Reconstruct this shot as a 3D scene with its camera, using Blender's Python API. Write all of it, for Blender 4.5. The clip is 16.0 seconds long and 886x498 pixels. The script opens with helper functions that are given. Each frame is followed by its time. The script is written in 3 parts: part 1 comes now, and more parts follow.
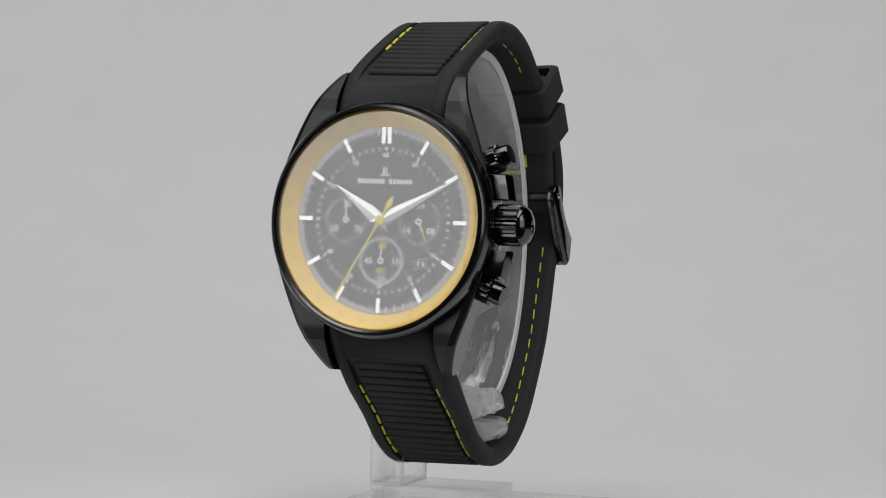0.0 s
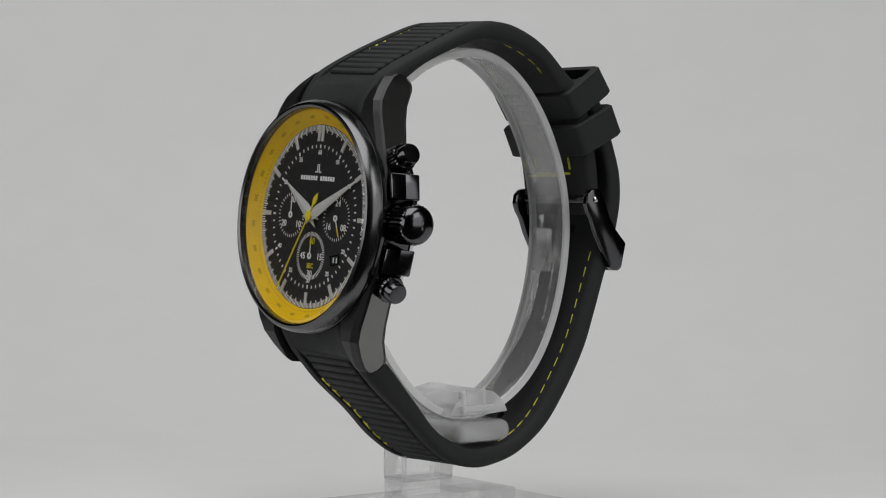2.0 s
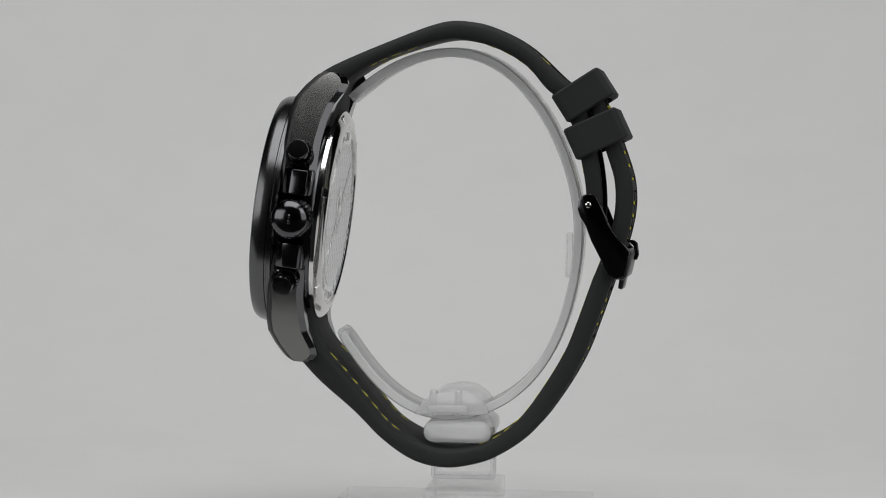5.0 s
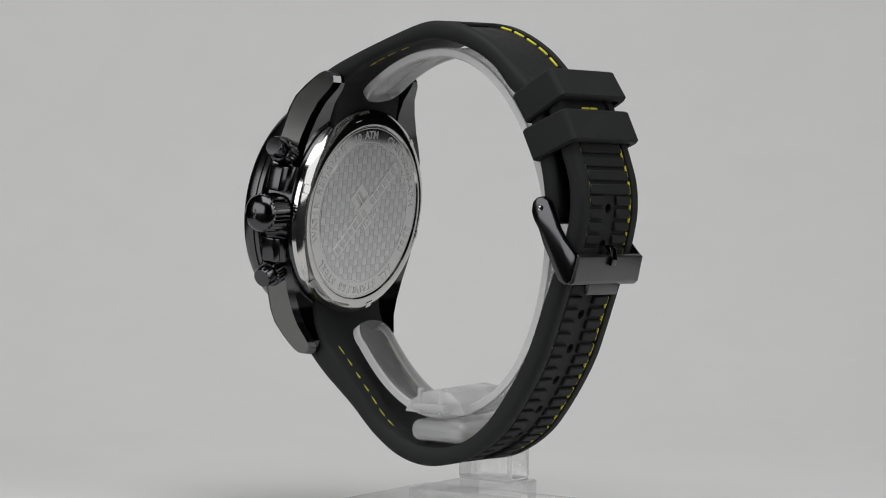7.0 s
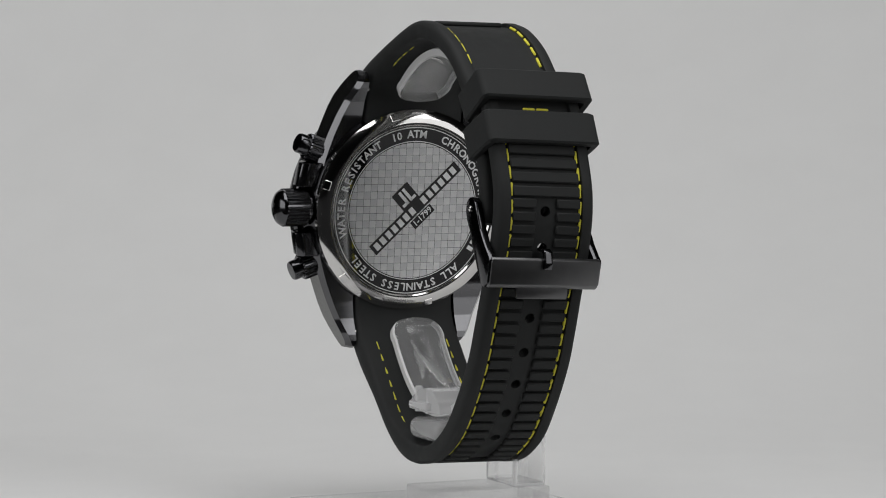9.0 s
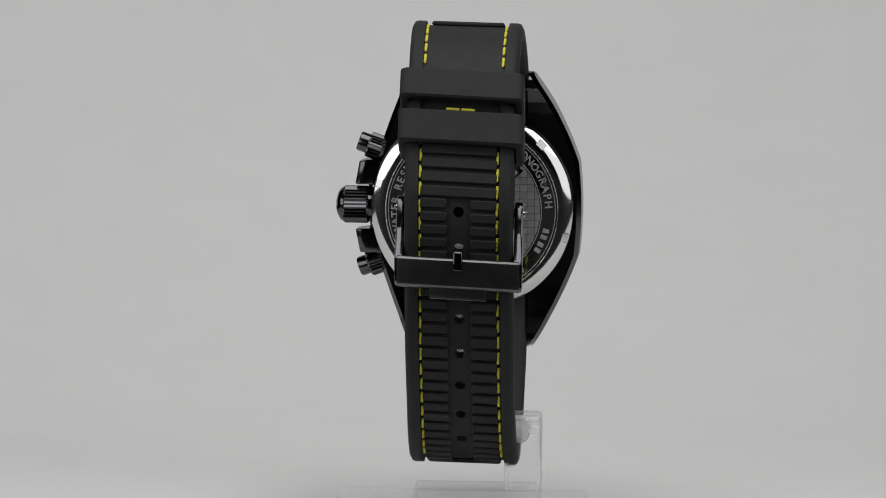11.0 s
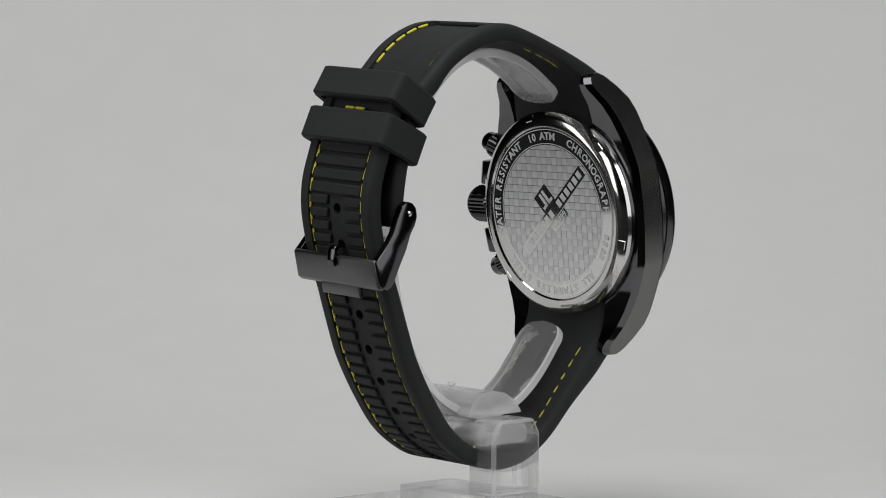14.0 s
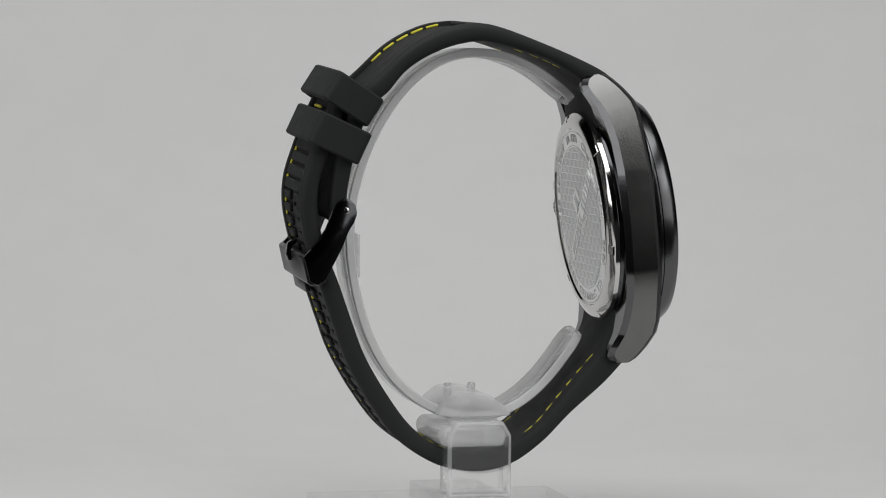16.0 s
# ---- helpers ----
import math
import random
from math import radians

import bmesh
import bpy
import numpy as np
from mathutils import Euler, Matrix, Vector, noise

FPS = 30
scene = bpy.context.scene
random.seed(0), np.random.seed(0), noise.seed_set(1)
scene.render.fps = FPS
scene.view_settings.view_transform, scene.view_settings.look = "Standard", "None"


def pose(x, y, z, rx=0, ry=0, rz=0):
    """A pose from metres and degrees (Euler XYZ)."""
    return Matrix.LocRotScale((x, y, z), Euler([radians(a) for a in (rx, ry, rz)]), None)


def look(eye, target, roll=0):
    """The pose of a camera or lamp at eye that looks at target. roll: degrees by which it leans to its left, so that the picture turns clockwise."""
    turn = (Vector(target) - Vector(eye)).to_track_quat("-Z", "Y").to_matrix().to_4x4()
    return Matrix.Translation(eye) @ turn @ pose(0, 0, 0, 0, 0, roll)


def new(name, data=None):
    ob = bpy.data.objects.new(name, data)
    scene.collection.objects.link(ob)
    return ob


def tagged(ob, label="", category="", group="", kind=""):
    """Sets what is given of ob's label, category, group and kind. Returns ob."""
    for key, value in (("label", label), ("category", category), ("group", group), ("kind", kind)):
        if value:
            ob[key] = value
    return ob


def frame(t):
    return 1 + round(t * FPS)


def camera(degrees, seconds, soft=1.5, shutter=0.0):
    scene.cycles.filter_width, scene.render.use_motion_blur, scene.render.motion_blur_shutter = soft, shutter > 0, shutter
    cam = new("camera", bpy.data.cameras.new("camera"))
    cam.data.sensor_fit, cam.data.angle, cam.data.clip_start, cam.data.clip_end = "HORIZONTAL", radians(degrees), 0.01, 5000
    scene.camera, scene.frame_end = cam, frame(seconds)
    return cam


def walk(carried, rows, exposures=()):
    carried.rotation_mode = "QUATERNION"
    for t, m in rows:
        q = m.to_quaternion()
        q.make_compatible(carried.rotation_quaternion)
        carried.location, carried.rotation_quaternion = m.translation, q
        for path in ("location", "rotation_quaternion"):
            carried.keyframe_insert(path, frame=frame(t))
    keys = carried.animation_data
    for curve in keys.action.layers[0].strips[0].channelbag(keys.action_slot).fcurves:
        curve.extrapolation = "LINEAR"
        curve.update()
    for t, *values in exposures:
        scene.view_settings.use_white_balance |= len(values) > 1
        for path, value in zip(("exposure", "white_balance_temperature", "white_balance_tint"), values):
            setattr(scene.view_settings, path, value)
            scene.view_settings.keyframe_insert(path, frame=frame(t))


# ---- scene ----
# Lengths below are in millimetres unless they end in _m; MM turns them into metres.
MM = 0.001


# ---- camera: it stands still before a turntable ----
def still_camera():
    m = (Matrix.Translation((0, -0.631948, 0.031453))
         @ pose(0, 0, 0, 0, 0, 0.29967)
         @ pose(0, 0, 0, 86.07915, 0, 0)
         @ pose(0, 0, 0, 0, 0, 0.44288))
    return m


cam = camera(15.4546, 16.0, soft=1.0)
walk(cam, [(0.0, still_camera()), (16.0, still_camera())])

# ---- world and lights: a small photo table in a dim grey studio ----
world = bpy.data.worlds.new("studio")
scene.world = world
world.use_nodes = True
world.node_tree.nodes["Background"].inputs[0].default_value = (0.5, 0.5, 0.5, 1)
world.node_tree.nodes["Background"].inputs[1].default_value = 0.05


def area(name, eye, target, sx, sy, watts):
    d = bpy.data.lights.new(name, "AREA")
    d.shape, d.size, d.size_y, d.energy = "RECTANGLE", sx, sy, watts
    o = new(name, d)
    o.matrix_world = look(eye, target)
    return o


area("overhead_softbox_light", (-0.03, -0.16, 0.48), (-0.02, -0.13, 0), 0.50, 0.5, 4.8)
area("key_softbox_light", (-0.66, -0.39, 0.18), (0, 0, 0.02), 0.72, 0.42, 3.7)
area("fill_softbox_light", (0.60, -0.46, 0.13), (0, 0, 0.0), 0.55, 0.46, 2.0)
area("front_softbox_light", (0.49, -0.40, 0.43), (0, 0, 0.0), 0.36, 0.28, 1.7)
scene.view_settings.exposure = -1.12


# ---- materials ----
def material(name, colour, rough=0.5, metal=0.0, var=0.15, scale=400.0, bump=0.0, bump_scale=3000.0, spec=0.5, coat=0.0,
             trans=0.0, ior=1.5):
    m = bpy.data.materials.new(name)
    m.use_nodes = True
    nt = m.node_tree
    b = nt.nodes["Principled BSDF"]
    b.inputs["Base Color"].default_value = (*colour, 1)
    b.inputs["Roughness"].default_value = rough
    b.inputs["Metallic"].default_value = metal
    b.inputs["Specular IOR Level"].default_value = spec
    b.inputs["Coat Weight"].default_value = coat
    b.inputs["Transmission Weight"].default_value = trans
    b.inputs["IOR"].default_value = ior
    tc = nt.nodes.new("ShaderNodeTexCoord")
    if var:
        n1 = nt.nodes.new("ShaderNodeTexNoise")
        n1.inputs["Scale"].default_value, n1.inputs["Detail"].default_value = scale, 4
        n2 = nt.nodes.new("ShaderNodeTexNoise")
        n2.inputs["Scale"].default_value, n2.inputs["Detail"].default_value = scale * 0.12, 2
        nt.links.new(tc.outputs["Object"], n1.inputs["Vector"])
        nt.links.new(tc.outputs["Object"], n2.inputs["Vector"])
        mx = nt.nodes.new("ShaderNodeMath")
        mx.operation = "ADD"
        nt.links.new(n1.outputs["Fac"], mx.inputs[0])
        nt.links.new(n2.outputs["Fac"], mx.inputs[1])
        cr = nt.nodes.new("ShaderNodeMapRange")
        cr.inputs["From Min"].default_value, cr.inputs["From Max"].default_value = 0.6, 1.4
        cr.inputs["To Min"].default_value, cr.inputs["To Max"].default_value = 1 - var, 1 + var
        nt.links.new(mx.outputs[0], cr.inputs["Value"])
        mul = nt.nodes.new("ShaderNodeVectorMath")
        mul.operation = "SCALE"
        mul.inputs[0].default_value = colour
        nt.links.new(cr.outputs[0], mul.inputs["Scale"])
        nt.links.new(mul.outputs[0], b.inputs["Base Color"])
        rr = nt.nodes.new("ShaderNodeMath")
        rr.operation = "MULTIPLY"
        rr.inputs[1].default_value = rough
        nt.links.new(cr.outputs[0], rr.inputs[0])
        nt.links.new(rr.outputs[0], b.inputs["Roughness"])
    if bump:
        n3 = nt.nodes.new("ShaderNodeTexNoise")
        n3.inputs["Scale"].default_value, n3.inputs["Detail"].default_value = bump_scale, 3
        nt.links.new(tc.outputs["Object"], n3.inputs["Vector"])
        bp = nt.nodes.new("ShaderNodeBump")
        bp.inputs["Strength"].default_value, bp.inputs["Distance"].default_value = bump, 0.0001
        nt.links.new(n3.outputs["Fac"], bp.inputs["Height"])
        nt.links.new(bp.outputs[0], b.inputs["Normal"])
    return m


def brushed(name, colour, rough, direction, metal=1.0, strength=0.25):
    """Metal with fine parallel brush lines; direction: the axis along which the lines run."""
    m = material(name, colour, rough, metal, var=0.08)
    nt = m.node_tree
    tc = nt.nodes.new("ShaderNodeTexCoord")
    mp = nt.nodes.new("ShaderNodeMapping")
    mp.inputs["Scale"].default_value = [200 if i == direction else 9000 for i in range(3)]
    n = nt.nodes.new("ShaderNodeTexNoise")
    n.inputs["Scale"].default_value = 1.0
    bp = nt.nodes.new("ShaderNodeBump")
    bp.inputs["Strength"].default_value, bp.inputs["Distance"].default_value = strength, 0.00005
    nt.links.new(tc.outputs["Object"], mp.inputs[0])
    nt.links.new(mp.outputs[0], n.inputs["Vector"])
    nt.links.new(n.outputs["Fac"], bp.inputs["Height"])
    nt.links.new(bp.outputs[0], nt.nodes["Principled BSDF"].inputs["Normal"])
    return m


def pane(name, least):
    """A thin clear sheet: it lets light straight through and mirrors the share least of it, more when one looks along it."""
    m = bpy.data.materials.new(name)
    m.use_nodes = True
    nt = m.node_tree
    nt.nodes.remove(nt.nodes["Principled BSDF"])
    clear, gloss = nt.nodes.new("ShaderNodeBsdfTransparent"), nt.nodes.new("ShaderNodeBsdfGlossy")
    face, power, mul, mix = (nt.nodes.new("ShaderNode" + k) for k in ("LayerWeight", "Math", "Math", "MixShader"))
    gloss.inputs["Roughness"].default_value = 0.0
    face.inputs["Blend"].default_value = 0.5
    power.operation, power.inputs[1].default_value = "POWER", 5.0
    mul.operation, mul.inputs[1].default_value, mul.inputs[2].default_value = "MULTIPLY_ADD", 1 - least, least
    nt.links.new(face.outputs["Facing"], power.inputs[0])
    nt.links.new(power.outputs[0], mul.inputs[0])
    nt.links.new(mul.outputs[0], mix.inputs[0])
    nt.links.new(clear.outputs[0], mix.inputs[1])
    nt.links.new(gloss.outputs[0], mix.inputs[2])
    nt.links.new(mix.outputs[0], nt.nodes["Material Output"].inputs[0])
    return m


def acrylic(name, trans, share):
    """Clear plastic with slightly milky bulk: part refracts, part lets light straight through."""
    m = material(name, (0.985, 0.985, 0.99), 0.03, var=0, trans=trans, ior=1.52)
    nt = m.node_tree
    clear, mix = nt.nodes.new("ShaderNodeBsdfTransparent"), nt.nodes.new("ShaderNodeMixShader")
    mix.inputs[0].default_value = share
    nt.links.new(nt.nodes["Principled BSDF"].outputs[0], mix.inputs[1])
    nt.links.new(clear.outputs[0], mix.inputs[2])
    nt.links.new(mix.outputs[0], nt.nodes["Material Output"].inputs[0])
    return m


PAPER = material("white_paper", (0.78, 0.78, 0.775), 0.8, var=0.02, scale=60, bump=0.1, bump_scale=900)
RUBBER = material("black_rubber", (0.0225, 0.0236, 0.0236), 0.7, var=0.2, bump=0.3, bump_scale=5000, spec=0.28)
PVD = material("polished_black_steel", (0.095, 0.095, 0.10), 0.16, 1.0, var=0.06)
PVD_SATIN = brushed("brushed_black_steel", (0.19, 0.19, 0.185), 0.25, 2, strength=0.06)
PVD_MATT = brushed("satin_black_steel", (0.06, 0.06, 0.061), 0.42, 1, strength=0.06)
PVD_BEZEL = material("satin_polished_black_steel", (0.12, 0.12, 0.123), 0.23, 1.0, var=0.08)
GUNMETAL = material("polished_gunmetal", (0.125, 0.125, 0.13), 0.13, 1.0, var=0.06)
BUCKLE_STEEL = material("satin_black_buckle_steel", (0.15, 0.15, 0.153), 0.36, 1.0, var=0.08)
CHROME = material("polished_steel", (0.66, 0.65, 0.64), 0.10, 1.0, var=0.03)
GLASS = pane("mineral_crystal", 0.088)
ACRYLIC = acrylic("clear_acrylic", 0.78, 0.5)
ACRYLIC_THICK = acrylic("thick_clear_acrylic", 0.78, 0.66)
# milky copy of the acrylic: the brightness of lit facets is put into it
ACRYLIC_BRIGHT = acrylic("brightened_acrylic", 0.5, 0.4)
ACRYLIC_BRIGHT_CUT = acrylic("brightened_cut_acrylic_edge", 0.25, 0.12)
YELLOW = material("yellow_paint", (0.93, 0.585, 0.006), 0.45, var=0.06, scale=900)
LEMON = material("lemon_lacquer", (0.80, 0.66, 0.02), 0.4, var=0.05)
YELLOW_DARK = material("ochre_print", (0.42, 0.27, 0.01), 0.5, var=0.1)
THREAD = material("yellow_thread", (0.74, 0.68, 0.06), 0.8, var=0.2, scale=2500)
WHITE = material("white_print", (0.93, 0.93, 0.93), 0.4, var=0.03)
STEEL_WHITE = material("polished_silver_steel", (0.95, 0.95, 0.95), 0.22, 0.4, var=0.03)
DIAL_BLACK = material("matt_black_dial", (0.006, 0.006, 0.008), 0.55, var=0.15, scale=1500, bump=0.1, bump_scale=8000)
WALL_PAINT = material("grey_wall_paint", (0.03, 0.03, 0.03), 0.85, var=0.05, scale=8)
FLOOR_PAINT = material("dark_floor_paint", (0.012, 0.012, 0.0125), 0.85, var=0.1, scale=10, spec=0.1)
ETCH = material("polished_steel_ground", (0.73, 0.725, 0.725), 0.05, 1.0, var=0.05)
TILE_A = brushed("brushed_steel_across", (0.95, 0.95, 0.95), 0.34, 0, strength=0.15)
TILE_B = brushed("brushed_steel_upright", (0.83, 0.83, 0.84), 0.35, 2, strength=0.15)
LETTER = material("pale_lettering", (0.90, 0.90, 0.90), 0.42, 1.0, var=0.04)


# ---- mesh helpers ----
def part(name, bm, mat, parent=None, label="", smooth=False, m=None):
    """Link a bmesh in millimetres as one mesh object."""
    if m is not None:
        bm.transform(m)
    bm.transform(Matrix.Scale(MM, 4))
    bmesh.ops.recalc_face_normals(bm, faces=bm.faces)
    if bm.calc_volume(signed=True) < 0:
        bmesh.ops.reverse_faces(bm, faces=bm.faces)
    me = bpy.data.meshes.new(name)
    if smooth:
        for f in bm.faces:
            f.smooth = True
    bm.to_mesh(me)
    bm.free()
    me.materials.append(mat)
    if smooth:
        me.set_sharp_from_angle(angle=radians(smooth if smooth is not True else 32))
    o = new(name, me)
    o.parent = parent
    if label:
        tagged(o, label)
    return o


def thing(name, label, category, group=""):
    return tagged(new(name), label, category, group)


def lathe(profile, seg=96, closed=True, m=None):
    """Turn a profile of (radius, height) round the z axis."""
    bm = bmesh.new()
    rings = []
    for r, h in profile:
        if r < 1e-6:
            rings.append([bm.verts.new((0, 0, h))])
        else:
            rings.append([bm.verts.new((r * math.cos(2 * math.pi * i / seg), r * math.sin(2 * math.pi * i / seg), h)) for i in range(seg)])
    pairs = list(zip(rings, rings[1:]))
    if closed:
        pairs.append((rings[-1], rings[0]))
    for a, b in pairs:
        for i in range(seg):
            j = (i + 1) % seg
            f = [a[i % len(a)], a[j % len(a)], b[j % len(b)], b[i % len(b)]]
            f = list(dict.fromkeys(f))
            if len(f) > 2:
                bm.faces.new(f)
    if m is not None:
        bm.transform(m)
    return bm


def box(x0, x1, y0, y1, z0, z1, bevel=0.0, seg=2):
    bm = bmesh.new()
    bmesh.ops.create_cube(bm, size=1)
    for v in bm.verts:
        v.co = Vector(((x0 + x1) / 2 + v.co.x * (x1 - x0), (y0 + y1) / 2 + v.co.y * (y1 - y0), (z0 + z1) / 2 + v.co.z * (z1 - z0)))
    if bevel:
        bmesh.ops.bevel(bm, geom=bm.edges[:], offset=bevel, segments=seg, affect="EDGES", profile=0.5)
    return bm


def prism(points, x0, x1, bevel=0.0, seg=2, top=None):
    """Extrude a polygon of (y, z) from x0 to x1. top: another polygon for the far end."""
    bm = bmesh.new()
    a = [bm.verts.new((x0, y, z)) for y, z in points]
    b = [bm.verts.new((x1, y, z)) for y, z in (top or points)]
    n = len(points)
    bm.faces.new(a)
    bm.faces.new(b[::-1])
    for i in range(n):
        bm.faces.new((a[i], a[(i + 1) % n], b[(i + 1) % n], b[i]))
    bmesh.ops.recalc_face_normals(bm, faces=bm.faces)
    if bevel:
        bmesh.ops.bevel(bm, geom=bm.edges[:], offset=bevel, segments=seg, affect="EDGES", profile=0.5)
    return bm


def join(*bms):
    out = bmesh.new()
    for b in bms:
        me = bpy.data.meshes.new("tmp")
        b.to_mesh(me)
        b.free()
        out.from_mesh(me)
        bpy.data.meshes.remove(me)
    return out


def spline(points, n):
    """n points evenly spaced along a smooth curve through the points."""
    p = [np.array(q, float) for q in points]
    p = [2 * p[0] - p[1]] + p + [2 * p[-1] - p[-2]]
    out = []
    for i in range(1, len(p) - 2):
        for k in range(24):
            t = k / 24
            a, b, c, d = p[i - 1:i + 3]
            out.append(0.5 * (2 * b + (c - a) * t + (2 * a - 5 * b + 4 * c - d) * t * t + (3 * b - a - 3 * c + d) * t ** 3))
    out.append(p[-2])
    out = np.array(out)
    s = np.concatenate([[0], np.cumsum(np.linalg.norm(np.diff(out[:, :2], axis=0), axis=1))])
    u = np.linspace(0, s[-1], n)
    return np.stack([np.interp(u, s, out[:, k]) for k in range(out.shape[1])], 1), s[-1]


def band(stations, section, caps=True, panel=()):
    """Sweep a section along stations. A station is (outer y, z, inner y, z, half width); a section point is (x from -1 to 1, depth from 0 outer to 1 inner, or "panel": as deep as panel says there)."""
    bm = bmesh.new()
    rings = []
    for k, (oy, oz, iy, iz, hw) in enumerate(stations):
        sunk = panel[k] / math.hypot(iy - oy, iz - oz) if len(panel) else 0.0
        depths = [(x, max(sunk, 0.025) if d == "panel" else d) for x, d in section]
        rings.append([bm.verts.new((x * hw, oy + (iy - oy) * d, oz + (iz - oz) * d)) for x, d in depths])
    n = len(section)
    for a, b in zip(rings, rings[1:]):
        for i in range(n):
            bm.faces.new((a[i], a[(i + 1) % n], b[(i + 1) % n], b[i]))
    if caps:
        bm.faces.new(rings[0])
        bm.faces.new(rings[-1][::-1])
    return bm


# ---- the watch's own frame: dial centre, tilted up ----
X0 = -1.3
DIAL = Matrix.Translation((-1.25, -33.9, -4.6)) @ Matrix.Rotation(radians(-1), 4, "Z") @ Matrix(((1, 0, 0, 0), (0, math.sin(radians(6.4)), -math.cos(radians(6.4)), 0),
                                                       (0, math.cos(radians(6.4)), math.sin(radians(6.4)), 0), (0, 0, 0, 1)))


# ---- backdrop, table ----
def backdrop():
    """A strip of paper that lies on the board and sweeps up behind it."""
    low = -66.3
    prof = [(-50 + 17 * k, low) for k in range(10)]
    prof += [(120 + 300 * math.sin(a), low + 300 - 300 * math.cos(a)) for a in (radians(3 * k) for k in range(31))]
    prof += [(420, low + 300 + 40 * k) for k in range(1, 4)]
    bm = bmesh.new()
    edge = [(y, float(np.interp(y, [100, 200, 256.5, 270, 284, 420], [106, 120, 136, 183, 290, 310]))) for y, z in prof]
    face = [[bm.verts.new((x, y, z)) for x in (-e, -e / 3, e / 3, e)] for (y, z), (_, e) in zip(prof, edge)]
    back = [[bm.verts.new((v.co.x, v.co.y + 0.15, v.co.z - 0.15)) for v in row] for row in face]
    for g in (face, back):
        for a, c in zip(g, g[1:]):
            for k in range(3):
                bm.faces.new((a[k], a[k + 1], c[k + 1], c[k]))
    for k in (0, 3):
        for i in range(len(prof) - 1):
            bm.faces.new((face[i][k], face[i + 1][k], back[i + 1][k], back[i][k]))
    for i in (0, -1):
        for k in range(3):
            bm.faces.new((face[i][k], face[i][k + 1], back[i][k + 1], back[i][k]))
    o = part("backdrop", bm, PAPER, smooth=True)
    tagged(o, "pale grey seamless paper sweep under and behind the stand", "backdrop", kind="structure")


def board():
    """The white board under the paper, seen only as a reflection in the polished case back."""
    tagged(part("table_board", box(-258, 400, -56, 192, -69.0, -66.6, 0.4, 1), PAPER), "white board under the paper sweep", "board", kind="structure")


backdrop()
board()


def studio():
    """Plain walls, floor and ceiling that close the place."""
    for name, x0, x1, y0, y1, z0, z1, mat, label in (
            ("floor", -1600, 1600, -1700, 1500, -167, -69.1, FLOOR_PAINT, "dark grey painted studio floor"),
            ("ceiling", -1600, 1600, -1700, 1500, 1800, 1900, WALL_PAINT, "plain dark grey studio ceiling"),
            ("wall_north", -1600, 1600, 1400, 1500, -69, 1799, WALL_PAINT, "plain dark grey studio wall"),
            ("wall_south", -1600, 1600, -1700, -1600, -69, 1799, WALL_PAINT, "plain dark grey studio wall"),
            ("wall_west", -1600, -1500, -1599, 1399, -69, 1799, WALL_PAINT, "plain dark grey studio wall"),
            ("wall_east", 1500, 1600, -1599, 1399, -69, 1799, WALL_PAINT, "plain dark grey studio wall")):
        tagged(part(name, box(x0, x1, y0, y1, z0, z1), mat), label, name.split("_")[0], kind="structure")


studio()

watch = thing("wristwatch", "black chronograph with yellow rim and black rubber strap", "watch")
stand = thing("watch_stand", "clear acrylic watch stand with an open cuff on an offset post", "display stand")

# ---- strap ----
SHORT = [(-30.6, 11.6, -24.1, 10.9, 11), (-30.3, 16.1, -23.3, 15.2, 11), (-27.8, 20.4, -22.6, 19.2, 11), (-24.2, 23.4, -20.3, 21.4, 11), (-13.5, 28.1, -14, 25, 10.9), (-3, 31.8, -3.3, 28.4, 10.7),
         (3.2, 31.8, 2.5, 28.3, 10.6), (8.3, 30.3, 8.2, 26.5, 10.5), (13.7, 27.2, 13.3, 23.4, 10.4), (18.9, 22.4, 17.0, 19.2, 10.3), (23.3, 18.2, 20.4, 16.2, 10.2),
         (25.4, 13, 22.2, 11.5, 10.2), (26.8, 7.5, 23.6, 6.5, 10.1), (27.7, 2, 24.6, 1.5, 10.1), (28, -3, 25.1, -3.5, 10), (27.8, -5.5, 25.5, -6, 10)]
LONG = [(-34.2, -21.2, -27.9, -21.9, 11), (-34.8, -25.1, -27.6, -25.9, 11), (-32.6, -29.7, -26.7, -28.6, 11), (-29.6, -33.3, -25.2, -30.9, 11), (-25.8, -37.3, -22.4, -34.0, 11), (-19.4, -42.8, -17.2, -40.1, 10.9),
        (-13.8, -48.3, -12.4, -45.5, 10.8), (-8.2, -52.1, -7, -48.6, 10.7), (-2.6, -53.6, -2.7, -50, 10.6), (2.8, -53.2, 2.5, -49.8, 10.5), (8.3, -51.4, 7.4, -48.1, 10.4),
        (14.8, -46.9, 12.4, -44.2, 10.3), (20.1, -40.1, 17, -38, 10.2), (24.5, -32.5, 21.1, -31, 10.2), (27, -26, 23.5, -24.9, 10.2), (29.6, -18.5, 26.1, -17.5, 10.1),
        (31.4, -13.5, 28, -12.7, 10.1), (33, -8, 29.6, -7.8, 10), (33.8, -3, 30.4, -3, 10), (33.5, 2, 30.2, 1.8, 10), (32, 7, 28.9, 6.2, 10), (29.9, 12.5, 27, 11.4, 10),
        (27.6, 17.6, 24.9, 16.3, 9.9), (25.2, 21.2, 22.8, 19.8, 9.2)]
SECTION = [(-1, 0.3), (-0.96, 0.06), (-0.9, 0), (-0.77, 0), (-0.75, 0.02), (-0.745, "panel"), (0.745, "panel"), (0.75, 0.02), (0.77, 0), (0.9, 0), (0.96, 0.06), (1, 0.3), (1, 0.75),
           (0.96, 0.95), (0.9, 1), (-0.9, 1), (-0.96, 0.95), (-1, 0.75)]
